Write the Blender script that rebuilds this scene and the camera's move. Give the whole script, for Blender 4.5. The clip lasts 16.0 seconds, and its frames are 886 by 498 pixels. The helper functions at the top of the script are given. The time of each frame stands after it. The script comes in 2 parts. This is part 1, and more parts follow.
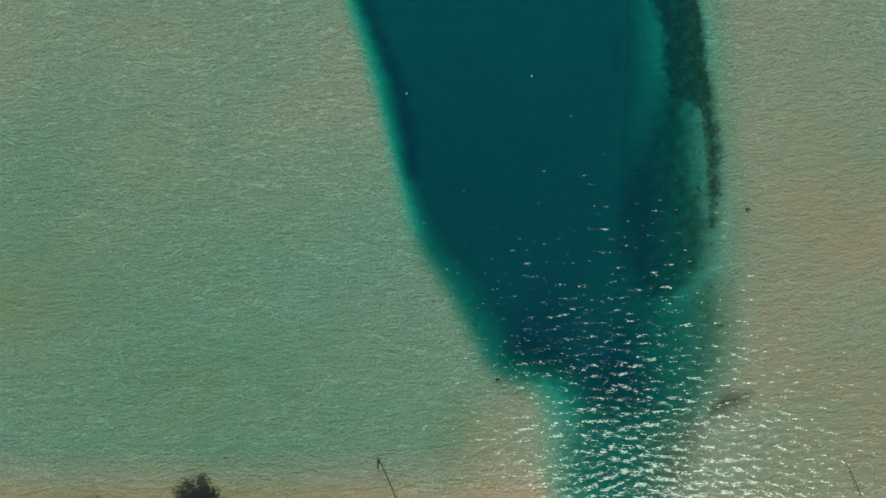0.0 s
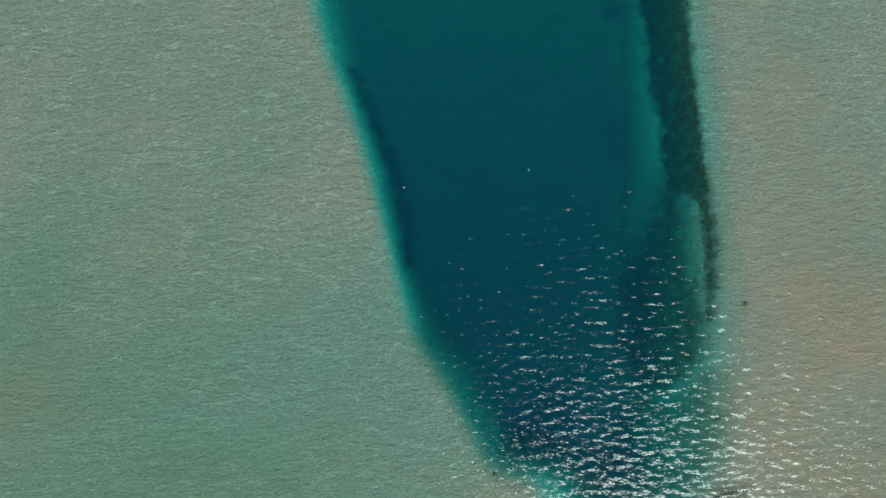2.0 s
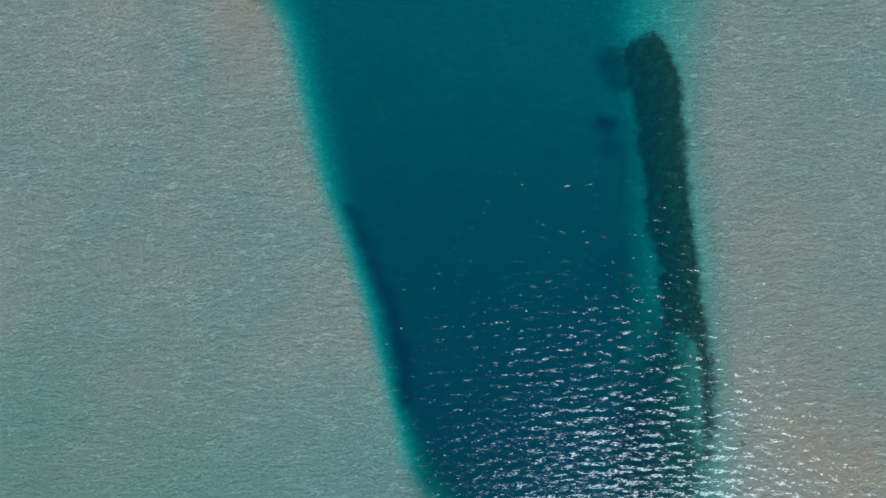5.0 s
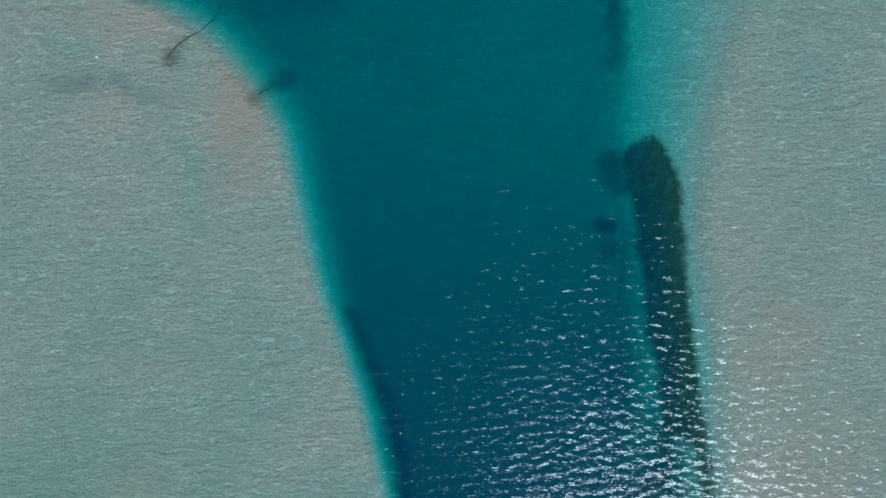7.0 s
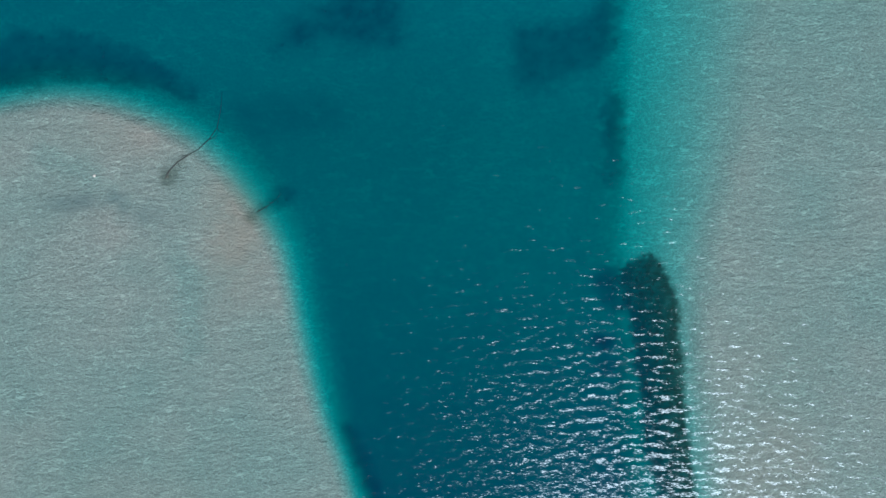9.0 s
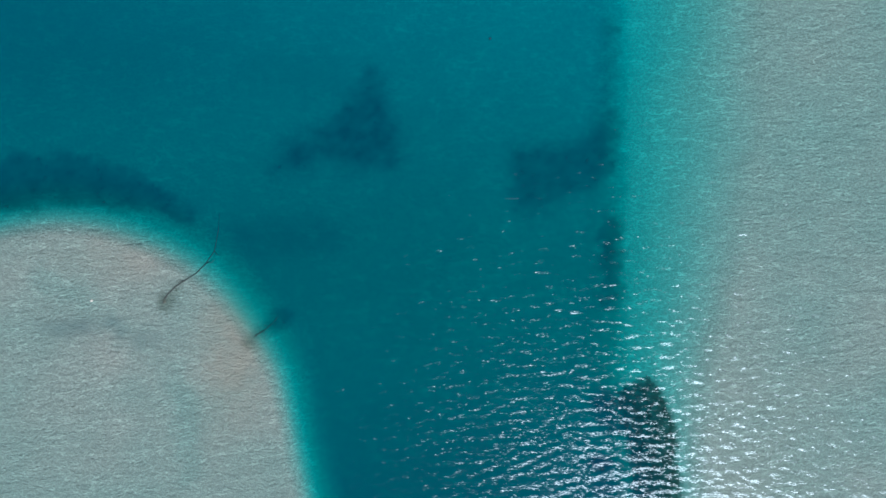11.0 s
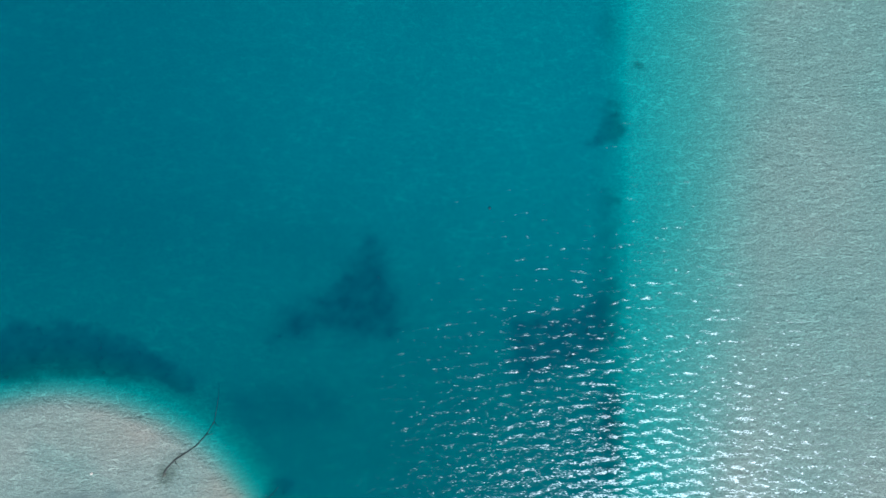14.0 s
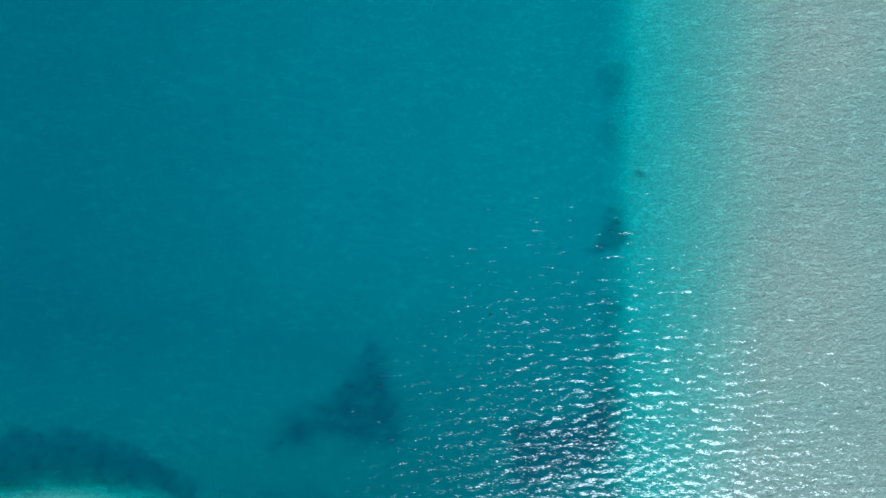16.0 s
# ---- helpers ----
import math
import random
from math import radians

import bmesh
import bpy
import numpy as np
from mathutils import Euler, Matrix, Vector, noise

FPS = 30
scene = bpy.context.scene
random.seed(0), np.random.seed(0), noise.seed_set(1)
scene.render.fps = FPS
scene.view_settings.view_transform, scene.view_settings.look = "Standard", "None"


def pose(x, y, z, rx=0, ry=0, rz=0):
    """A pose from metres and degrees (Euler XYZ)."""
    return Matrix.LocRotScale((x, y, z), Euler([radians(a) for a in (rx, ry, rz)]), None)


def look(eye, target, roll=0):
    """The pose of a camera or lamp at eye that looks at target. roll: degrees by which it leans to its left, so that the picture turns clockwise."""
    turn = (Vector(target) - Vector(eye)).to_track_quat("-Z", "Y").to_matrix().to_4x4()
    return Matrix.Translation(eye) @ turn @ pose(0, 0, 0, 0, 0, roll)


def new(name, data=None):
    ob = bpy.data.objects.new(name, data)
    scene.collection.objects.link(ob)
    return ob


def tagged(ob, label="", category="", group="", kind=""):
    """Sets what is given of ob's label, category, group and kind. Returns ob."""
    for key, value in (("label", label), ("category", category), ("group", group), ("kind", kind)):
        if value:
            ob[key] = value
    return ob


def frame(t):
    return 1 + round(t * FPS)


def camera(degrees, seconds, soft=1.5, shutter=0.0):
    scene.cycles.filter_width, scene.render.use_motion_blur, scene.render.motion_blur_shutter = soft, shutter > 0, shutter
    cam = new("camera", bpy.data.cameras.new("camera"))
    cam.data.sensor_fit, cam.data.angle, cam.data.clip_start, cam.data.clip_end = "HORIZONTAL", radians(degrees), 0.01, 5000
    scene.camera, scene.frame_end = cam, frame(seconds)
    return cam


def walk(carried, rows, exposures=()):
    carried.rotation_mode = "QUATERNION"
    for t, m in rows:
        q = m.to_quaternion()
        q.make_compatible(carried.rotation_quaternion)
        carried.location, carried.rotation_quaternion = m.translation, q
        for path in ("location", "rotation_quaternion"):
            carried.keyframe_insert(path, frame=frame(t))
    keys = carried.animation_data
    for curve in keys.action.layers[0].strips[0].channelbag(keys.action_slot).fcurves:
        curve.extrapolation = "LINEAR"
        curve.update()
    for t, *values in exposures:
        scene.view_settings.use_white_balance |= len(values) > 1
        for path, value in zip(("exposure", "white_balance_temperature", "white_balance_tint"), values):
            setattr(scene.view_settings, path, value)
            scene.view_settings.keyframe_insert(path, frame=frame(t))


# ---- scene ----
# Plan: x runs across the channel, y along the flight, water level at z = 0.
# U is the side of one plan unit in metres; outlines below are in plan units.
U = 0.06607
HEIGHT = 70.0

cam = camera(73.0, 16.0, soft=1.5)
TRACK = [  # seconds, units to the side, units ahead
    (0.0, 0, 0), (0.5, 1, 42), (1.0, 2, 82), (1.5, 4, 124), (2.0, 5, 166), (2.5, 6, 207), (3.0, 7, 248),
    (5.5, 10, 460), (6.0, 10, 506), (6.5, 11, 552), (7.0, 11, 601), (7.5, 12, 653), (8.0, 13, 706),
    (8.5, 14, 758), (9.0, 15, 812), (11.5, 20, 1087), (12.0, 20, 1139), (12.5, 20, 1191), (13.0, 20, 1242),
    (13.5, 20, 1292), (14.0, 20, 1341), (14.5, 19, 1389), (15.0, 19, 1438), (15.5, 18, 1487), (16.0, 18, 1535),
]
EXPOSURES = [  # seconds, stops, kelvin, tint
    (0.0, -0.3, 9500, -12), (1.5, -0.29, 8450, -4), (3.0, -0.27, 7120, 5), (5.5, -0.24, 6520, 8),
    (9.0, -0.03, 6350, 9), (12.5, 0.21, 6350, 8), (16.0, 0.40, 6350, 7),
]
walk(cam, [(t, pose(a * U, b * U, HEIGHT)) for t, a, b in TRACK], EXPOSURES)

# ---- sky and sun ----
SUN = Vector((0.33, -0.57, 0.75)).normalized()
world = bpy.data.worlds.new("sky")
scene.world = world
world.use_nodes = True
wn = world.node_tree
sky = wn.nodes.new("ShaderNodeTexSky")
sky.sky_type = "NISHITA"
sky.sun_disc = False
sky.sun_elevation = math.asin(SUN.z)
sky.sun_rotation = math.atan2(SUN.x, SUN.y)
wn.nodes["Background"].inputs[1].default_value = 0.05
wn.links.new(sky.outputs[0], wn.nodes["Background"].inputs[0])
sun = new("sun", bpy.data.lights.new("sun", "SUN"))
sun.data.energy = 3.9
sun.data.angle = radians(0.53)
sun.data.color = (1.0, 0.99, 0.975)
sun.matrix_world = look(SUN * 200, (0, 0, 0))

# ---- small helpers ----
random.seed(7)
rng = np.random.default_rng(7)


def smooth(a, b, x):
    t = np.clip((x - a) / (b - a), 0, 1)
    return t * t * (3 - 2 * t)


def distance(points, px, py, closed=True):
    """Signed distance to an outline in plan units, positive outside (unsigned if open)."""
    pts = np.array(points, float)
    best = np.full(px.shape, 1e18)
    inside = np.zeros(px.shape, bool)
    n = len(pts)
    for i in range(n if closed else n - 1):
        ax, ay = pts[i]
        bx, by = pts[(i + 1) % n]
        dx, dy = bx - ax, by - ay
        t = np.clip(((px - ax) * dx + (py - ay) * dy) / (dx * dx + dy * dy), 0, 1)
        best = np.minimum(best, (px - ax - t * dx) ** 2 + (py - ay - t * dy) ** 2)
        if closed and dy:
            cross = ((ay > py) != (by > py)) & (px < dx * (py - ay) / dy + ax)
            inside ^= cross
    d = np.sqrt(best)
    return np.where(inside, -d, d)


def rounded(points, times=1):
    """An outline with its corners cut."""
    pts = np.array(points, float)
    for _ in range(times):
        after = np.roll(pts, -1, 0)
        pts = np.stack([0.75 * pts + 0.25 * after, 0.25 * pts + 0.75 * after], 1).reshape(-1, 2)
    return pts


WAVES = {}


def rough(x, y, size, seed, octaves=3):
    """Smooth random field about -1..1 from sums of turned sines, size in the units of x and y."""
    key = (seed, octaves)
    if key not in WAVES:
        r = np.random.default_rng(seed)
        WAVES[key] = [(r.uniform(0, math.tau), r.uniform(0.7, 1.4) * 2 ** o, r.uniform(0, math.tau), 0.6 ** o)
                      for o in range(octaves) for _ in range(7)]
    out = np.zeros(np.shape(x))
    for a, f, p, w in WAVES[key]:
        out = out + w * np.sin((x * math.cos(a) + y * math.sin(a)) * f * math.tau / size + p)
    return out / 3.2


# ---- the outlines of the lagoon ----
SHOAL = 0.5  # down to here the water is clear; below it is DEEP times as far to the bed as in clear water
DEEP = 0.3
LEFT_BANK = [  # the sand flat and spit along the channel, edge of the shallow
    (150, -900), (178, -441), (180, -330), (172, -262), (140, -240), (100, -226), (76, -199), (58, -159), (30, -109), (2, -59),
    (-34, -9), (-57, 41), (-82, 141), (-107, 230), (-136, 341), (-171, 445), (-203, 520), (-228, 610), (-252, 700),
    (-274, 794), (-294, 840), (-324, 885), (-364, 938), (-414, 984), (-464, 1018), (-504, 1040), (-564, 1064), (-664, 1077),
    (-764, 1068), (-900, 1034), (-1400, 860), (-9000, 500), (-9000, -900),
]
LEFT_BANK = rounded(LEFT_BANK, 2)
# across the left slope: units ahead, width of the slope
LEFT_SLOPE = ((-300, -200, -50, 60, 150, 300, 500, 700, 850, 950, 1080, 1300), (130, 96, 78, 52, 44, 54, 60, 66, 76, 90, 94, 94))
# across the right slope: units ahead; foot of the drop; its half-width; depth left on the shelf; inner edge of the flat
RIGHT_AT = (-450, -360, -280, -180, -60, 50, 160, 300, 440, 600, 700, 790, 900, 1100, 1550, 2000)
RIGHT_FOOT = (320, 340, 370, 310, 320, 318, 325, 332, 332, 328, 320, 310, 318, 318, 324, 328)
RIGHT_DROP = (70, 60, 70, 50, 90, 75, 65, 55, 50, 46, 46, 50, 44, 40, 38, 38)
RIGHT_SHELF = (0.65, 0.65, 0.65, 0.66, 0.6, 0.6, 0.72, 0.88, 0.88, 0.84, 0.72, 0.55, 0.46, 0.45, 0.45, 0.45)
RIGHT_FLAT = (430, 470, 525, 565, 572, 572, 566, 542, 524, 512, 506, 518, 545, 580, 620, 650)


def floor_depth(u, v):
    """Optical depth of the bed, in metres of clear water, at plan units u, v."""
    wob = 3 * rough(u, v, 220, 3, 1)
    left = distance(LEFT_BANK, u, v) + wob
    edge = u + 5 * rough(u, v, 260, 9, 1) + 2 * rough(u, v, 60, 10, 1)
    foot, drop, shelf, brink = (np.interp(v, RIGHT_AT, k) for k in (RIGHT_FOOT, RIGHT_DROP, RIGHT_SHELF, RIGHT_FLAT))
    flat_l = 0.26 + 0.035 * rough(u, v, 420, 5) + 0.14 * smooth(330, 0, v) * smooth(230, 60, u) * (1 - smooth(-200, -300, v) * smooth(-20, 110, u)) - 0.05 * smooth(650, 900, v)
    runnel = distance([(-690, 985), (-610, 930), (-520, 870), (-440, 780), (-420, 640)], u, v, False)  # a shallow runnel over the spit
    flat_l = flat_l + 0.045 * smooth(36, 4, runnel + 10 * rough(u, v, 90, 14))
    flat_r = 0.26 + 0.03 * rough(u, v, 380, 6) + 0.10 * smooth(700, 1500, v)
    full = 7.5 + 0.4 * smooth(330, 40, v) - 2.45 * smooth(100, 950, v) - 0.4 * smooth(1150, 1800, v) - 0.5 * smooth(-100, 300, u) * smooth(500, 950, v) + 1.3 * smooth(0, -800, u) * smooth(1180, 1450, v)
    full = 2.2 + (full - 2.2) * smooth(-330, -190, v)
    sl = 0.10 * smooth(-22, 16, left) + 0.90 * smooth(-4, np.interp(v, *LEFT_SLOPE), left)
    rise = np.clip((edge - foot) / (brink - foot), 0, 1)
    sr = 1 - (1 - shelf) * smooth(foot - drop, foot + drop, edge) - shelf * (1 - (1 - rise) ** (2.2 - 0.6 * smooth(680, 860, v)))
    sr = np.maximum(sr, 0.0)
    deep = (full - 0.26) * sl * sr
    deep = deep * smooth(-640, -470, v)
    flat = flat_l + (flat_r - flat_l) * smooth(120, 360, u)
    d = flat + deep + 0.06 * rough(u, v, 160, 8) * sl * sr
    d = d - np.clip((-v - 350 - 70 * smooth(100, 400, u)) * U * 0.052, 0, 2.4)
    return d


BEDS = []


def bed(outline, weight, soft, label):
    """Notes a patch of seagrass: its outline, its weight and the softness of its edge."""
    BEDS.append((rounded([(u + 6 * (u > 250), v) for u, v in outline]), weight, soft, label))


bed([(376, 806), (396, 796), (421, 756), (431, 701), (437, 600), (444, 520), (451, 450), (459, 390), (466, 320), (476, 262),
     (458, 240), (430, 262), (405, 255), (392, 310), (391, 380), (386, 410), (375, 435), (367, 470), (366, 540),
     (355, 610), (350, 660), (342, 695), (326, 735), (322, 772), (345, 790)], 1.0, 10, "dense dark olive seagrass belt along the channel slope")
bed([(466, 330), (478, 262), (487, 200), (488, 110), (484, 40), (466, 30), (462, 130), (458, 215), (448, 290)],
     0.98, 19, "narrow dark seagrass strand at the edge of the flat")
bed([(400, 310), (445, 270), (456, 180), (460, 95), (466, 60), (474, 10), (456, -50), (400, -100), (352, -110), (322, -40),
     (316, 80), (346, 180), (372, 240), (391, 300)],
     0.97, 34, "thinner olive seagrass on the lower slope")
bed([(335, -70), (400, -100), (474, -30), (500, -110), (492, -200), (450, -300), (415, -460), (215, -460), (215, -320), (270, -240), (318, -140)],
     0.66, 40, "sparse drifted weed over the closed end of the slope")
bed([(-60, 20), (-14, -50), (30, -120), (62, -190), (92, -232), (170, -250), (165, -215), (118, -190), (90, -140), (46, -60), (-20, 30)],
     0.5, 22, "brown silty weed along the rim of the closed end")
bed([(279, 659), (316, 655), (318, 634), (300, 626), (281, 634)], 0.88, 11, "small dark seagrass patch on the channel bed")
bed([(286, 622), (326, 620), (326, 580), (290, 582)], 0.5, 14, "thin seagrass below the small patch")
bed([(300, 410), (322, 412), (324, 318), (304, 316)], 0.35, 16, "faint seagrass strip at the slope foot")
bed([(-174, 496), (-146, 496), (-104, 394), (-68, 294), (-50, 214), (-44, 130), (-66, 130), (-76, 214), (-94, 294), (-130, 394)],
     0.8, 13, "thin dark weed fringe along the channel foot")
bed([(84, -222), (96, -150), (150, -110), (215, -60), (236, -140), (232, -215), (160, -232)], 0.5, 34, "dark weed at the closed end of the channel")
bed([(340, 695), (304, 708), (282, 745), (286, 780), (340, 790)], 0.75, 18, "thin seagrass beside the head of the belt")
bed([(300, 1090), (330, 1088), (336, 1040), (330, 990), (334, 925), (300, 922), (294, 990)], 0.62, 12, "narrow dark seagrass patch beside the sand slope")
bed([(326, 1290), (328, 1202), (300, 1150), (236, 1122), (196, 1100), (152, 1100), (139, 1152), (141, 1212), (196, 1229), (266, 1229), (298, 1280)],
     0.62, 24, "broad ragged seagrass patch on the bay floor")
bed([(306, 1598), (336, 1600), (342, 1560), (334, 1534), (304, 1534), (276, 1524), (274, 1532), (302, 1556)], 0.55, 12, "round dark seagrass clump near the slope")
bed([(296, 1450), (318, 1450), (322, 1290), (296, 1280)], 0.3, 16, "thin line of seagrass along the slope foot")
bed([(304, 1433), (330, 1430), (328, 1416), (304, 1414)], 0.4, 8, "small dark weed tuft at the slope foot")
bed([(294, 1861), (336, 1863), (340, 1815), (296, 1811)], 0.35, 18, "faint dark seagrass clump on the bay floor")
bed([(299, 1766), (327, 1766), (329, 1706), (299, 1706)], 0.2, 18, "faint thin seagrass on the bay floor")
bed([(-112, 1366), (-92, 1336), (-72, 1290), (-58, 1232), (-52, 1192), (-124, 1180), (-164, 1180), (-184, 1202), (-219, 1190), (-254, 1175), (-298, 1175),
     (-276, 1214), (-244, 1234), (-204, 1249), (-174, 1276), (-162, 1306), (-138, 1318), (-124, 1350)],
     0.7, 30, "dark triangular seagrass meadow on the bay floor")
bed([(-340, 1400), (-160, 1400), (-150, 1320), (-200, 1290), (-340, 1330)], 0.14, 30, "faint thin weed beside the dark meadow")
bed([(-1100, 1180), (-764, 1204), (-664, 1208), (-564, 1184), (-484, 1146), (-426, 1106), (-434, 1082), (-494, 1097), (-564, 1110), (-664, 1110), (-764, 1094), (-1100, 1020)],
     0.6, 14, "dark weed belt along the foot of the sand spit")
bed([(484, -258), (542, -250), (548, -270), (505, -290), (464, -306), (460, -290)], 0.6, 15, "small smudge of drifted weed on brown sand")
bed([(-336, 862), (-328, 876), (-294, 910), (-262, 934), (-248, 906), (-280, 886), (-312, 868)], 0.62, 13, "weed caught on the log at the spit edge")
bed([(-488, 926), (-476, 956), (-448, 974), (-444, 950), (-464, 922)], 0.55, 12, "weed caught in the branch on the spit")
bed([(360, 1674), (372, 1674), (374, 1662), (360, 1662)], 0.5, 8, "tiny dark weed clump on the slope")
bed([(-462, 1114), (-440, 1114), (-430, 1096), (-455, 1098)], 0.5, 12, "dark weed tuft at the end of the belt")
bed([(-364, 1082), (-180, 1086), (-160, 1040), (-220, 1020), (-350, 1026)], 0.36, 34, "thin scattered weed on the channel floor")
LIGHT_POCKET = ([(424, 250), (446, 262), (458, 215), (460, 120), (440, 100), (430, 170)], 14)
STAINS = {  # ochre and algae films on the sand: u, v, half-widths, strength
    "ochre": [(700, 40, 220, 250, 0.85), (720, -300, 260, 220, 0.9), (600, -130, 130, 200, 0.8), (-790, -100, 130, 120, 0.75), (630, 230, 110, 130, 0.5), (60, -330, 120, 90, 0.5), (-330, -440, 520, 45, 0.4),
              (-350, 860, 60, 120, 0.8), (-520, 1019, 140, 50, 0.28), (600, 380, 90, 260, 0.4)],
    "algae": [(-620, -60, 330, 330, 0.2), (-430, -260, 320, 160, 0.28), (-700, 200, 200, 200, 0.08),
              (0, -300, 80, 90, 0.2), (-420, -455, 560, 42, 0.45)],
    "silt": [(-640, 894, 48, 17, 1.0), (-566, 902, 22, 12, 0.9), (-552, 889, 16, 14, 0.8), (-505, 874, 45, 22, 0.55)],
}


def weed_amount(u, v):
    total = np.zeros(np.shape(u))
    jag = 3 * rough(u, v, 60, 11) + 1.6 * rough(u, v, 18, 12)
    jag = jag * (1 + 1.2 * smooth(900, 1000, v))
    mottle = 0.98 + 0.09 * rough(u, v, 26, 13) - smooth(850, 950, v) * (0.08 + 0.12 * rough(u * 0.6, v, 44, 15, 4))
    for outline, weight, soft, _ in BEDS:
        total = np.maximum(total, weight * smooth(soft, -soft, distance(outline, u, v) + jag))
    pocket = smooth(LIGHT_POCKET[1], -LIGHT_POCKET[1], distance(LIGHT_POCKET[0], u, v) + jag)
    return np.clip(total * mottle, 0, 1) * (1 - 0.2 * pocket)


# Where the bay's scattered light is painted into the colour, less over weed.
def haze_amount(u, v):
    return smooth(950, 1600, v) * smooth(540, 380, u) * (1 - 0.8 * weed_amount(u, v))


def stain_amount(kind, u, v):
    total = np.zeros(np.shape(u))
    for cu, cv, ru, rv, w in STAINS[kind]:
        q = ((u - cu) / ru) ** 2 + ((v - cv) / rv) ** 2
        total = np.maximum(total, w * np.exp(-q))
    return np.clip(total * (1 + 0.2 * rough(u, v, 230, 21) + 0.12 * rough(u, v, 70, 22)), 0, 1)


# ---- materials ----
def material(name):
    m = bpy.data.materials.new(name)
    m.use_nodes = True
    return m, m.node_tree.nodes, m.node_tree.links, m.node_tree.nodes["Principled BSDF"]


def math_node(nodes, links, op, a, b=None):
    n = nodes.new("ShaderNodeMath")
    n.operation = op
    for i, x in enumerate((a, b)):
        if x is None:
            continue
        if isinstance(x, (int, float)):
            n.inputs[i].default_value = x
        else:
            links.new(x, n.inputs[i])
    return n.outputs[0]


def noise_node(nodes, links, scale, detail=4.0, rough_=0.55, stretch=(1, 1, 1), turn=0.0):
    geo = nodes.new("ShaderNodeNewGeometry")
    mp = nodes.new("ShaderNodeMapping")
    mp.inputs["Scale"].default_value = stretch
    mp.inputs["Rotation"].default_value = (0, 0, turn)
    links.new(geo.outputs["Position"], mp.inputs["Vector"])
    n = nodes.new("ShaderNodeTexNoise")
    n.inputs["Scale"].default_value = scale
    n.inputs["Detail"].default_value = detail
    n.inputs["Roughness"].default_value = rough_
    links.new(mp.outputs[0], n.inputs["Vector"])
    return n.outputs["Fac"]


def mix_color(nodes, links, fac, a, b):
    n = nodes.new("ShaderNodeMix")
    n.data_type = "RGBA"
    for sock, x in ((n.inputs[0], fac), (n.inputs[6], a), (n.inputs[7], b)):
        if isinstance(x, (int, float)):
            sock.default_value = x
        elif isinstance(x, tuple):
            sock.default_value = (*x, 1)
        else:
            links.new(x, sock)
    return n.outputs[2]


def attribute(nodes, name):
    n = nodes.new("ShaderNodeAttribute")
    n.attribute_name = name
    return n.outputs["Fac"]


# Underwater dimming painted into base colours: each metre keeps CLEAR of red, green, blue, and adds the water's own
# HUE.
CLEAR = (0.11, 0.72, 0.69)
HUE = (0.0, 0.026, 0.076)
GLOW = (0.0, 0.0195, 0.032)  # scattered light of the milky bay water, painted in, brightest at middling depths
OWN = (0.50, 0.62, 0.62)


# Returns color with the light lost and scattered over its depth painted in.
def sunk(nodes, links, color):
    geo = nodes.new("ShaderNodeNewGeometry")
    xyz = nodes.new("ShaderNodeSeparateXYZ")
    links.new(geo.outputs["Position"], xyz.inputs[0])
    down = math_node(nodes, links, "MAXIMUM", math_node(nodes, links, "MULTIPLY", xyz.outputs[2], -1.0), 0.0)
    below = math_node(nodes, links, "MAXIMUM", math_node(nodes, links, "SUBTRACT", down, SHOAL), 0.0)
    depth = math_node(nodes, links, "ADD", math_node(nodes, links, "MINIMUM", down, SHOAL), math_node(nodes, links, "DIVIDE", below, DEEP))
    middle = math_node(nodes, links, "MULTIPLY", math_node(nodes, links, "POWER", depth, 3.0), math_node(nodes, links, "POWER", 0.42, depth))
    middle = math_node(nodes, links, "MULTIPLY", middle, attribute(nodes, "haze"))
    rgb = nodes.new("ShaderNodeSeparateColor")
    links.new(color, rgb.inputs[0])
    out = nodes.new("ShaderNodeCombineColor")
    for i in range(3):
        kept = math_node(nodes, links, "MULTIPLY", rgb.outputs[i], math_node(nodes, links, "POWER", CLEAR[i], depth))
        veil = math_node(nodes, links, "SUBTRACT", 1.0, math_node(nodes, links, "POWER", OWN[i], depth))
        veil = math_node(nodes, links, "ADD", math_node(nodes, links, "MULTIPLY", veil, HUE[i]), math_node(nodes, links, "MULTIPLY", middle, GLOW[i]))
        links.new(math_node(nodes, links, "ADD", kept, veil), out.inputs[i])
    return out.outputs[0]


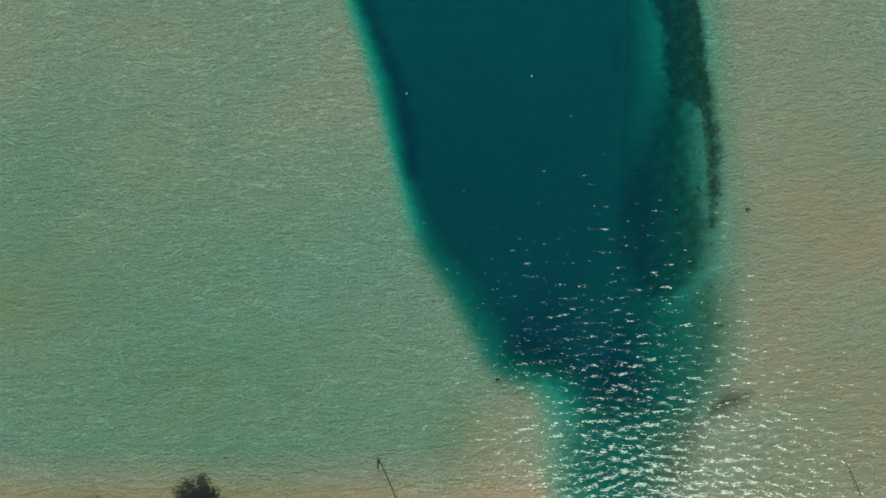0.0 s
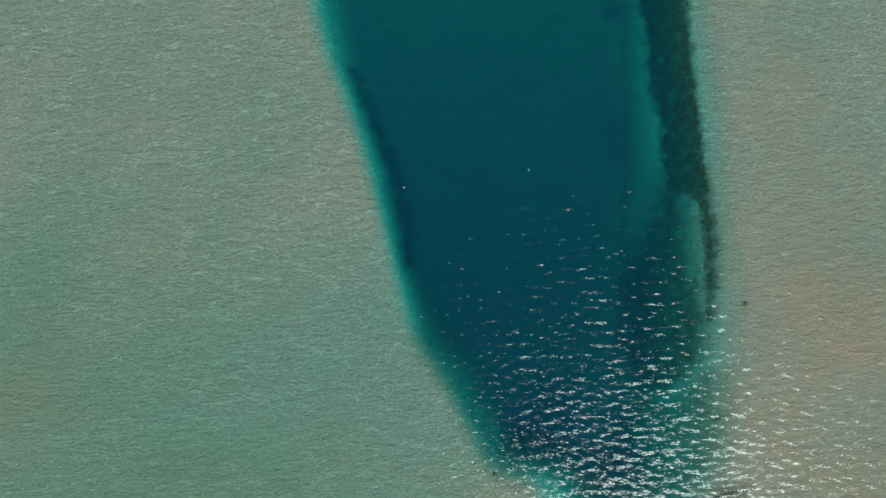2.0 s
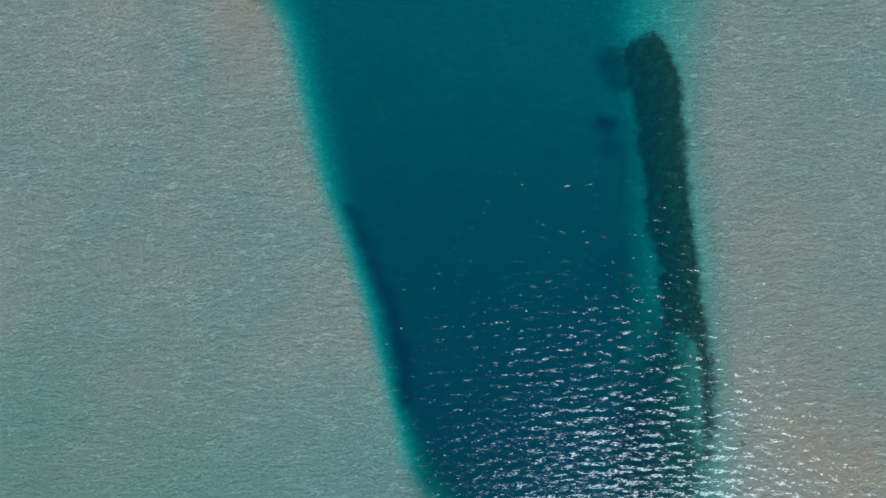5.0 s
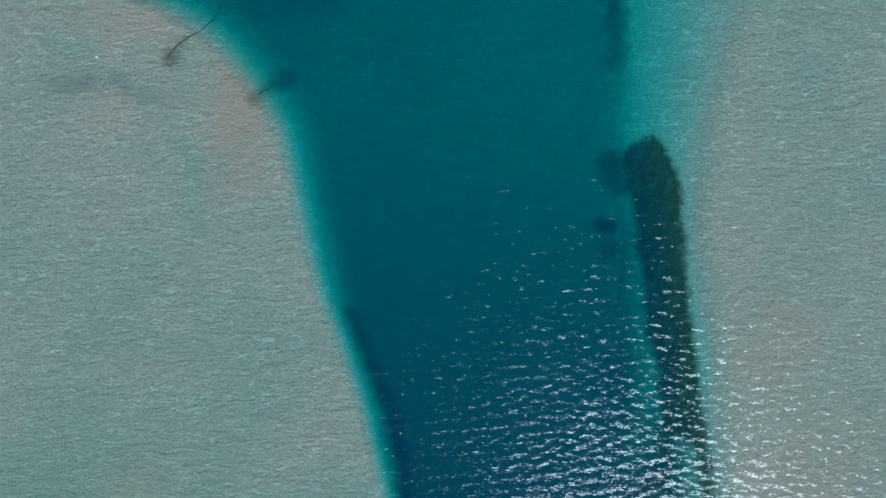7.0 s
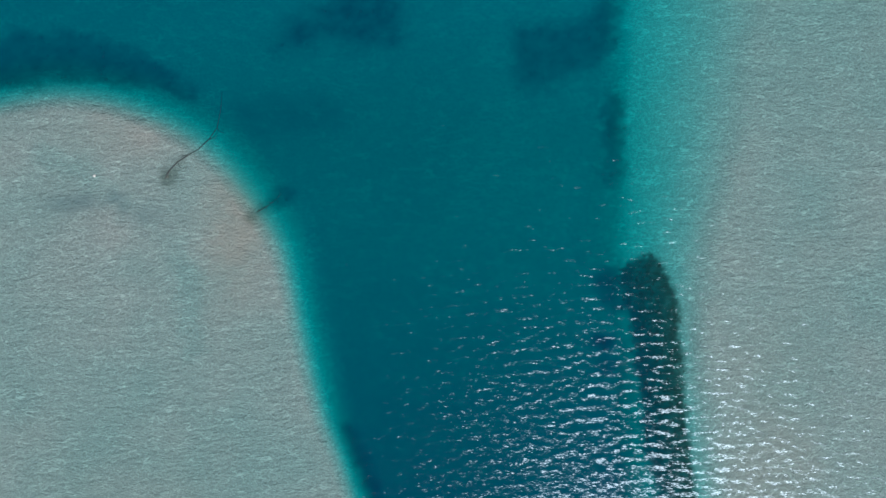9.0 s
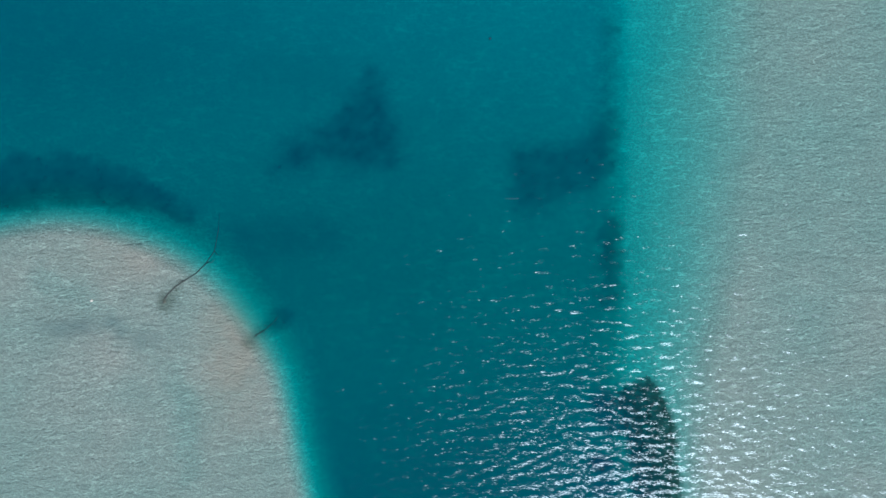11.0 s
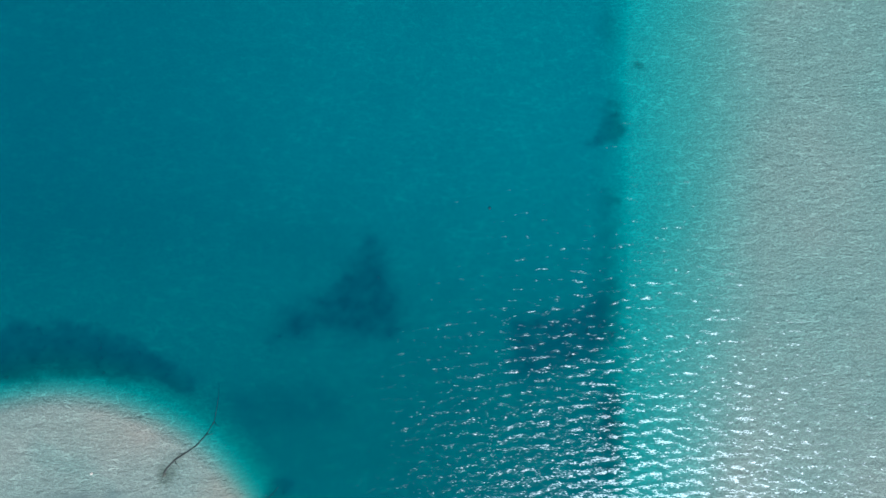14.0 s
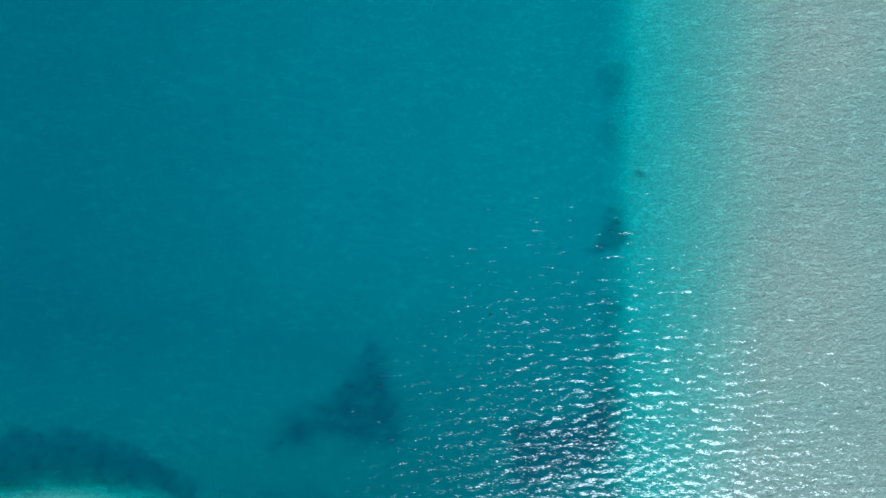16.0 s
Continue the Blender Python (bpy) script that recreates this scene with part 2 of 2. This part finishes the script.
def bed_material():
    m, n, l, b = material("lagoon_sand")
    big = noise_node(n, l, 0.09, 5, 0.6)
    small = noise_node(n, l, 4.5, 4, 0.65, (0.6, 1, 1), -0.1)
    base = mix_color(n, l, big, (0.345, 0.313, 0.295), (0.39, 0.352, 0.333))
    base = mix_color(n, l, math_node(n, l, "MULTIPLY", small, 0.7), base, (0.29, 0.255, 0.245))
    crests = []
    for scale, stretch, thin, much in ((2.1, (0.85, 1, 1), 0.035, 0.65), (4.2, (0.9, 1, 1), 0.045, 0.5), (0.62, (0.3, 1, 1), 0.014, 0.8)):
        net = noise_node(n, l, scale, 3, 0.6, stretch, -0.08)  # thin pale caustic light painted on the sand, a fine net and long winding lines
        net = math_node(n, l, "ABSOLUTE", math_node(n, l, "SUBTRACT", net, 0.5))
        caustic = n.new("ShaderNodeMapRange")
        caustic.inputs["From Min"].default_value = thin
        caustic.inputs["From Max"].default_value = 0.0
        l.new(net, caustic.inputs["Value"])
        base = mix_color(n, l, math_node(n, l, "MULTIPLY", caustic.outputs[0], much), base, (0.66, 0.61, 0.58))
        crests.append(math_node(n, l, "MULTIPLY", caustic.outputs[0], much))
    base = mix_color(n, l, attribute(n, "ochre"), base, (0.55, 0.355, 0.31))
    base = mix_color(n, l, attribute(n, "algae"), base, (0.26, 0.27, 0.12))
    base = mix_color(n, l, attribute(n, "silt"), base, (0.25, 0.26, 0.26))
    base = mix_color(n, l, attribute(n, "weed"), base, (0.068, 0.076, 0.052))
    # sand colour darkened by depth in place of light absorbed in the water
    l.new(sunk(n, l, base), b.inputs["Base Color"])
    b.inputs["Roughness"].default_value = 0.9
    b.inputs["Specular IOR Level"].default_value = 0.0
    long_ripple = noise_node(n, l, 1.25, 3, 0.55, (0.42, 1, 1), -0.12)
    short_ripple = noise_node(n, l, 3.4, 3, 0.6, (0.9, 1, 1), -0.05)
    ripple = math_node(n, l, "ADD", math_node(n, l, "MULTIPLY", long_ripple, 2.2), math_node(n, l, "MULTIPLY", short_ripple, 1.3))
    bump = n.new("ShaderNodeBump")
    bump.inputs["Strength"].default_value = 1.0
    bump.inputs["Distance"].default_value = 0.14
    # the painted caustic lines also stand up a little as relief
    for caustic in crests:
        ripple = math_node(n, l, "ADD", ripple, math_node(n, l, "MULTIPLY", caustic, 0.3))
    sep = n.new("ShaderNodeSeparateXYZ")
    l.new(n.new("ShaderNodeNewGeometry").outputs["Position"], sep.inputs[0])
    shoal = n.new("ShaderNodeMapRange")  # ripples are worn into the shallow sand only
    shoal.inputs["From Min"].default_value = -1.0
    shoal.inputs["From Max"].default_value = -0.4
    l.new(sep.outputs[2], shoal.inputs["Value"])
    l.new(ripple, bump.inputs["Height"])
    l.new(shoal.outputs[0], bump.inputs["Strength"])
    l.new(bump.outputs[0], b.inputs["Normal"])
    return m


def slope_node(nodes, links, scale, detail, stretch, turn, lean):
    """Random wave slopes along x and y, lean times as steep."""
    geo = nodes.new("ShaderNodeNewGeometry")
    mp = nodes.new("ShaderNodeMapping")
    mp.inputs["Scale"].default_value = stretch
    mp.inputs["Rotation"].default_value = (0, 0, turn)
    links.new(geo.outputs["Position"], mp.inputs["Vector"])
    n = nodes.new("ShaderNodeTexNoise")
    n.inputs["Scale"].default_value = scale
    n.inputs["Detail"].default_value = detail
    n.inputs["Roughness"].default_value = 0.5
    links.new(mp.outputs[0], n.inputs["Vector"])
    mid = vector_node(nodes, links, "SUBTRACT", n.outputs["Color"], (0.5, 0.5, 0.5))
    return vector_node(nodes, links, "MULTIPLY", mid, lean)


def vector_node(nodes, links, op, a, b):
    n = nodes.new("ShaderNodeVectorMath")
    n.operation = op
    for i, x in enumerate((a, b)):
        if isinstance(x, tuple):
            n.inputs[i].default_value = x
        else:
            links.new(x, n.inputs[i])
    return n.outputs[0]


def water_material():
    m, n, l, b = material("lagoon_water")
    n.remove(b)
    out = n["Material Output"]
    chop = slope_node(n, l, 4.5, 1.0, (0.27, 1, 1), -0.08, (0.36, 0.46, 0.0))
    fine = slope_node(n, l, 9.5, 1.0, (0.34, 1, 1), 0.1, (0.50, 0.50, 0.0))
    gust = math_node(n, l, "ADD", math_node(n, l, "MULTIPLY", noise_node(n, l, 0.2, 2, 0.5, (0.5, 1, 1), 0.1), 0.5), 0.75)
    windy = n.new("ShaderNodeVectorMath")
    windy.operation = "SCALE"
    l.new(vector_node(n, l, "ADD", chop, fine), windy.inputs[0])
    l.new(gust, windy.inputs["Scale"])
    tilted = vector_node(n, l, "ADD", n.new("ShaderNodeNewGeometry").outputs["Normal"], windy.outputs[0])
    normal = n.new("ShaderNodeVectorMath")
    normal.operation = "NORMALIZE"
    l.new(tilted, normal.inputs[0])
    facing = n.new("ShaderNodeLayerWeight")
    facing.inputs["Blend"].default_value = 0.5
    gain = math_node(n, l, "MULTIPLY", math_node(n, l, "POWER", facing.outputs["Facing"], 5.0), 0.979)
    gain = math_node(n, l, "ADD", gain, 0.021)
    clear = n.new("ShaderNodeBsdfTransparent")
    gloss = n.new("ShaderNodeBsdfGlossy")
    gloss.distribution = "BECKMANN"
    gloss.inputs["Roughness"].default_value = 0.27
    gloss.inputs["Color"].default_value = (0.59, 0.74, 0.88, 1)
    l.new(normal.outputs[0], gloss.inputs["Normal"])
    mix = n.new("ShaderNodeMixShader")
    l.new(gain, mix.inputs[0])
    l.new(clear.outputs[0], mix.inputs[1])
    l.new(gloss.outputs[0], mix.inputs[2])
    l.new(mix.outputs[0], out.inputs["Surface"])
    return m


def weed_material(name, dark, pale):
    m, n, l, b = material(name)
    tone = mix_color(n, l, noise_node(n, l, 0.9, 4), dark, pale)
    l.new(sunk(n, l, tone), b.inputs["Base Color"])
    b.inputs["Roughness"].default_value = 0.8
    b.inputs["Specular IOR Level"].default_value = 0.1
    return m


def wood_material(name, dark, pale):
    m, n, l, b = material(name)
    tone = mix_color(n, l, noise_node(n, l, 5.0, 6, 0.7, (1, 1, 4)), dark, pale)
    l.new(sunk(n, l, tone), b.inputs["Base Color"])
    b.inputs["Roughness"].default_value = 0.85
    bump = n.new("ShaderNodeBump")
    bump.inputs["Strength"].default_value = 0.5
    bump.inputs["Distance"].default_value = 0.02
    l.new(noise_node(n, l, 14.0, 5), bump.inputs["Height"])
    l.new(bump.outputs[0], b.inputs["Normal"])
    return m


def leaf_material():
    m, n, l, b = material("tree_leaf")
    info = n.new("ShaderNodeNewGeometry")
    l.new(mix_color(n, l, info.outputs["Random Per Island"], (0.012, 0.024, 0.016), (0.035, 0.055, 0.03)), b.inputs["Base Color"])
    b.inputs["Roughness"].default_value = 0.6
    return m


SAND = bed_material()
WATER = water_material()
GRASS = weed_material("seagrass_blade", (0.048, 0.056, 0.036), (0.082, 0.088, 0.062))
THIN_GRASS = weed_material("thin_seagrass_blade", (0.10, 0.094, 0.062), (0.15, 0.135, 0.092))
BARK = wood_material("weathered_bark", (0.025, 0.023, 0.018), (0.06, 0.052, 0.04))
SUNKEN = wood_material("sunken_wood", (0.055, 0.058, 0.058), (0.10, 0.098, 0.09))
STONE = wood_material("wet_stone", (0.12, 0.115, 0.095), (0.19, 0.18, 0.15))
LEAF = leaf_material()
WHITE, wn_, wl_, wb_ = material("white_float")
wl_.new(mix_color(wn_, wl_, noise_node(wn_, wl_, 9.0), (0.62, 0.6, 0.55), (0.82, 0.81, 0.78)), wb_.inputs["Base Color"])
wb_.inputs["Roughness"].default_value = 0.4


# ---- ground and water: two sheets that reach the horizon ----
def steps(a, b, fine, far=4200.0, count=26):
    inner = np.arange(a, b + fine / 2, fine)
    grow = np.geomspace(fine, far, count)
    return np.concatenate([a - grow[::-1], inner, inner[-1] + grow])


def sheet(name, xs, ys, height, mat, fields=()):
    gx, gy = np.meshgrid(xs, ys)
    z = height(gx, gy)
    nx, ny = len(xs), len(ys)
    co = np.stack([gx, gy, z], -1).reshape(-1, 3)
    i = np.arange(nx * ny).reshape(ny, nx)
    quads = np.stack([i[:-1, :-1], i[:-1, 1:], i[1:, 1:], i[1:, :-1]], -1).reshape(-1, 4)
    me = bpy.data.meshes.new(name)
    me.vertices.add(len(co))
    me.vertices.foreach_set("co", co.astype(np.float32).ravel())
    me.loops.add(quads.size)
    me.loops.foreach_set("vertex_index", quads.astype(np.int32).ravel())
    me.polygons.add(len(quads))
    me.polygons.foreach_set("loop_start", np.arange(0, quads.size, 4, dtype=np.int32))
    me.polygons.foreach_set("use_smooth", np.ones(len(quads), bool))
    me.update(calc_edges=True)
    for key, field in fields:
        at = me.attributes.new(key, "FLOAT", "POINT")
        at.data.foreach_set("value", field(gx / U, gy / U).astype(np.float32).ravel())
    me.materials.append(mat)
    return new(name, me)


def bed_z(x, y):
    d = floor_depth(np.asarray(x, float) / U, np.asarray(y, float) / U)
    return -(np.minimum(d, SHOAL) + np.maximum(d - SHOAL, 0) * DEEP)


ground = sheet("ground", steps(-58, 58, 0.2), steps(-36, 136, 0.3), bed_z, SAND,
               [("weed", weed_amount), ("haze", haze_amount)] + [(k, lambda u, v, k=k: stain_amount(k, u, v)) for k in STAINS])
tagged(ground, "pale rippled sand flats dropping into a deep channel", "seabed", kind="structure")


def swell(x, y):
    """Wind waves whose crests lie across the flight, from long ones down to small chop."""
    r = np.random.default_rng(37)
    z = np.zeros(np.shape(x))
    for _ in range(34):
        length = r.uniform(0.65, 1.7)
        a = radians(90 + r.normal(3, 27))
        z = z + 0.0034 * length * np.sin((x * math.cos(a) + y * math.sin(a)) * math.tau / length + r.uniform(0, math.tau))
    near = smooth(90, 60, np.abs(x)) * smooth(110, 90, np.abs(y - 50))
    return z * near


water = sheet("water", steps(-58, 58, 0.25), steps(-36, 136, 0.13), swell, WATER)
tagged(water, "clear lagoon water with small wind ripples and sun glitter", "water", kind="structure")


# ---- things ----
def part(name, bm, mat, parent=None, label=""):
    me = bpy.data.meshes.new(name)
    bm.to_mesh(me)
    bm.free()
    me.materials.append(mat)
    ob = new(name, me)
    if parent is not None:
        ob.parent = parent
    if label:
        ob["label"] = label
    return ob


def tube(bm, points, radii, sides=8):
    rings = []
    pts = [Vector(p) for p in points]
    for i, p in enumerate(pts):
        way = (pts[min(i + 1, len(pts) - 1)] - pts[max(i - 1, 0)]).normalized()
        side = way.cross(Vector((0, 0, 1)) if abs(way.z) < 0.9 else Vector((1, 0, 0))).normalized()
        up = side.cross(way)
        rings.append([bm.verts.new(p + (side * math.cos(a) + up * math.sin(a)) * radii[i] * random.uniform(0.88, 1.12))
                      for a in (k * math.tau / sides for k in range(sides))])
    for r, s in zip(rings, rings[1:]):
        for k in range(sides):
            bm.faces.new((r[k], r[(k + 1) % sides], s[(k + 1) % sides], s[k]))
    bm.faces.new(rings[0][::-1])
    bm.faces.new(rings[-1])
    for f in bm.faces:
        f.smooth = True


def seagrass_bed(outline, weight, soft, label):
    """Tufts of ribbon leaves spread over an outline of the bed."""
    pts = np.array(outline, float)
    lo, hi = pts.min(0) - soft, pts.max(0) + soft
    lo[0], hi[0] = max(lo[0], -870), min(hi[0], 870)
    area = (hi[0] - lo[0]) * (hi[1] - lo[1]) * U * U
    n = int(area * 9)
    u, v = rng.uniform(lo[0], hi[0], n), rng.uniform(lo[1], hi[1], n)
    own = smooth(soft, -soft, distance(outline, u, v) + 6 * rough(u, v, 30, 12))
    keep = (rng.random(n) < own * (weight ** 2 if weight > 0.975 else 0.3 * weight) * np.clip(weed_amount(u, v) * 1.4 - 0.4, 0, 1)) & (weed_amount(u, v) > 0.35 * weight)
    u, v = u[keep] * U, v[keep] * U
    z = bed_z(u, v)
    verts, faces = [], []
    for x, y, h in zip(u, v, z):
        turn = rng.uniform(0, math.tau)
        for k in range(5):
            a = turn + k * math.tau / 5 + rng.normal(0, 0.3)
            reach, wide = rng.uniform(0.08, 0.2), rng.uniform(0.02, 0.05)
            c, s = math.cos(a), math.sin(a)
            i = len(verts)
            verts += [(x - s * wide, y + c * wide, h - 0.02), (x + s * wide, y - c * wide, h - 0.02),
                      (x + c * reach + s * wide, y + s * reach - c * wide, h + rng.uniform(0.015, 0.06)),
                      (x + c * reach * 1.5, y + s * reach * 1.5, h + rng.uniform(0.01, 0.05)),
                      (x + c * reach - s * wide, y + s * reach + c * wide, h + rng.uniform(0.015, 0.06))]
            faces.append((i, i + 1, i + 2, i + 3, i + 4))
    me = bpy.data.meshes.new("seagrass_bed")
    me.from_pydata(verts, [], faces)
    at = me.attributes.new("haze", "FLOAT", "POINT")
    at.data.foreach_set("value", np.repeat(haze_amount(u / U, v / U), 25).astype(np.float32))
    me.materials.append(GRASS if weight > 0.975 else THIN_GRASS)
    return tagged(new("seagrass_bed", me), label, "seagrass", "seagrass beds of the lagoon", "stuff")


for patch in BEDS:
    seagrass_bed(*patch)


def crooked(start, way, length, bend, lift=0.0, n=9):
    """A crooked line over the bed from start, in metres."""
    x, y = start
    a = math.atan2(way[1], way[0])
    out = []
    for i in range(n):
        out.append((x, y, float(bed_z(x, y)) + 0.06 + lift))
        a += random.gauss(0, bend)
        x += math.cos(a) * length / (n - 1)
        y += math.sin(a) * length / (n - 1)
    return out


def sunken_branch(points, thick, twigs, label):
    base = new("driftwood")
    base.location = points[0]
    tagged(base, label, "driftwood", "sunken driftwood")
    off = Vector(points[0])
    bm = bmesh.new()
    tube(bm, [Vector(p) - off for p in points], [thick * (1 - 0.75 * i / (len(points) - 1)) for i in range(len(points))])
    part("stem", bm, SUNKEN, base)
    for k in range(twigs):
        p = Vector(points[1 + k % (len(points) - 2)]) - off
        a = random.uniform(0, math.tau)
        bm = bmesh.new()
        ln = random.uniform(0.5, 1.3)
        tube(bm, [p, p + Vector((math.cos(a), math.sin(a), 0.1)) * ln * 0.5, p + Vector((math.cos(a + 0.3), math.sin(a + 0.3), 0.15)) * ln],
             [thick * 0.4, thick * 0.28, thick * 0.1], 6)
        part("twig", bm, SUNKEN, base)
    return base


def on_bed(units, lift=0.05):
    return [(u * U, v * U, float(bed_z(u * U, v * U)) + lift) for u, v in units]


sunken_branch(on_bed([(-476, 938), (-470, 952), (-456, 966), (-438, 978), (-420, 990), (-404, 1008), (-392, 1030), (-388, 1066), (-386, 1098)]),
              0.10, 6, "long crooked dark branch lying on the sand spit")
sunken_branch(on_bed([(-316, 878), (-308, 883), (-300, 888), (-292, 895), (-283, 904), (-274, 914)]), 0.055, 5,
              "short dark log with weed on the spit edge")
sunken_branch(on_bed([(490, -276), (500, -272), (512, -268), (526, -264), (538, -266)]), 0.04, 5, "dark waterlogged branch on the brown sand")


def stone(u, v, size, label):
    bm = bmesh.new()
    bmesh.ops.create_icosphere(bm, subdivisions=3, radius=size)
    for w in bm.verts:
        w.co *= 1 + 0.25 * noise.noise(w.co * 3 / size * 0.5 + Vector((u, v, 0)))
        w.co.z *= 0.5
    for f in bm.faces:
        f.smooth = True
    ob = part("stone", bm, STONE)
    ob.location = (u * U, v * U, float(bed_z(u * U, v * U)) + size * 0.15)
    return tagged(ob, label, "stone", "stones on the sand")


stone(543, 68, 0.3, "small dark stone lying on pale sand")
stone(105, 1415, 0.18, "small dark stone on the bay floor")
stone(98, -236, 0.28, "dark stone at the edge of the sand flat")
stone(-386, -371, 0.13, "small dark stone in the shallows")
stone(-604, 942, 0.16, "small pale lump of coral on the spit").data.materials[0] = WHITE
stone(-474, 940, 0.2, "dark stone at the branch on the spit")


def buoy(u, v):
    base = new("mooring_buoy")
    base.location = (u * U, v * U, 0.0)
    tagged(base, "small white mooring buoy floating on dark water", "buoy", "white buoys in the channel")
    bm = bmesh.new()
    bmesh.ops.create_uvsphere(bm, u_segments=20, v_segments=12, radius=0.10)
    for w in bm.verts:
        w.co.z = w.co.z * 0.9 + 0.04
    for f in bm.faces:
        f.smooth = True
    part("float", bm, WHITE, base)
    bm = bmesh.new()
    tube(bm, [(0, 0, 0.14), (0.03, 0, 0.21), (0.06, 0, 0.15)], [0.015, 0.015, 0.015], 6)
    part("eyelet", bm, WHITE, base)


buoy(-64, 275)
buoy(157, 306)


def bare_trunk(tip, way, length, thick, fork, label):
    """A long dead trunk that lies from the beach out into the shallow water."""
    way = Vector((way[0], way[1], 0)).normalized()
    base = new("fallen_trunk")
    base.location = (tip[0] + way.x * length, tip[1] + way.y * length, 0)
    tagged(base, label, "driftwood", "bare trunks at the shore")
    off = Vector(base.location)
    side = Vector((-way.y, way.x, 0))
    line, radii = [], []
    for i in range(9):
        f = i / 8
        p = Vector((tip[0], tip[1], 0)) + way * length * f + side * 0.12 * math.sin(f * 5)
        p.z = max(float(bed_z(p.x, p.y)) + 0.1, 0.12 - 0.1 * (f < 0.1))
        line.append(p - off)
        radii.append(thick * (0.45 + 0.55 * f))
    bm = bmesh.new()
    tube(bm, line, radii, 10)
    part("stem", bm, BARK, base)
    if fork:
        bm = bmesh.new()
        p = line[0] + way * 0.1
        tube(bm, [p, p + way * 0.8 - side * 0.45 * fork, p + way * 1.5 - side * 0.6 * fork], [0.07, 0.06, 0.03], 6)
        part("side_branch", bm, BARK, base)


bare_trunk((-7.53, -24.6), (0.40, -0.92), 9.0, 0.075, 1.0, "long thin bare trunk lying in the shallows, forked tip")
bare_trunk((46.9, -24.6), (0.40, -0.92), 9.0, 0.06, 0, "long thin bare trunk lying in the shallows")


def shore_tree(x, y, crown, top, seed):
    r = random.Random(seed)
    z = float(bed_z(x, y))
    base = new("tree")
    base.location = (x, y, z - 0.05)
    tagged(base, "dark green bushy tree on the sandy shore", "tree", "trees on the shore")
    bm = bmesh.new()
    fork = top * 0.45
    tube(bm, [(0, 0, 0), (0.05, 0.08, fork * 0.5), (0, 0.12, fork), (0.05, 0.1, top * 0.75)], [0.2, 0.16, 0.13, 0.06], 10)
    part("trunk", bm, BARK, base)
    tips = []
    for k in range(9):
        a = k * math.tau / 9 + r.uniform(-0.3, 0.3)
        ln = crown * r.uniform(0.6, 1.0)
        end = Vector((math.cos(a) * ln, math.sin(a) * ln, fork + (top - fork) * r.uniform(0.35, 0.95)))
        mid = end * 0.5 + Vector((0, 0, fork * 0.45))
        bm = bmesh.new()
        tube(bm, [(0, 0.1, fork * r.uniform(0.7, 1.0)), mid, end], [0.08, 0.055, 0.02], 6)
        part("limb", bm, BARK, base)
        tips += [end, mid * 0.6 + end * 0.4, mid]
    verts, faces = [], []
    for _ in range(6000):
        c = r.choice(tips)
        p = c + Vector((r.gauss(0, 1), r.gauss(0, 1), r.gauss(0, 0.8))) * crown * 0.17
        a, tilt, ln = r.uniform(0, math.tau), r.uniform(-0.6, 0.5), r.uniform(0.15, 0.32)
        d = Vector((math.cos(a) * math.cos(tilt), math.sin(a) * math.cos(tilt), math.sin(tilt)))
        s = d.cross(Vector((r.uniform(-.4, .4), r.uniform(-.4, .4), 1))).normalized() * ln * 0.24
        i = len(verts)
        verts += [p, p + d * ln * 0.5 + s, p + d * ln, p + d * ln * 0.5 - s]
        faces.append((i, i + 1, i + 2, i + 3))
    me = bpy.data.meshes.new("crown")
    me.from_pydata(verts, [], faces)
    me.materials.append(LEAF)
    ob = new("crown", me)
    ob.parent = base


shore_tree(-26.9, -32.0, 2.5, 4.2, 3)
shore_tree(-38.6, -34.5, 2.2, 3.8, 5)
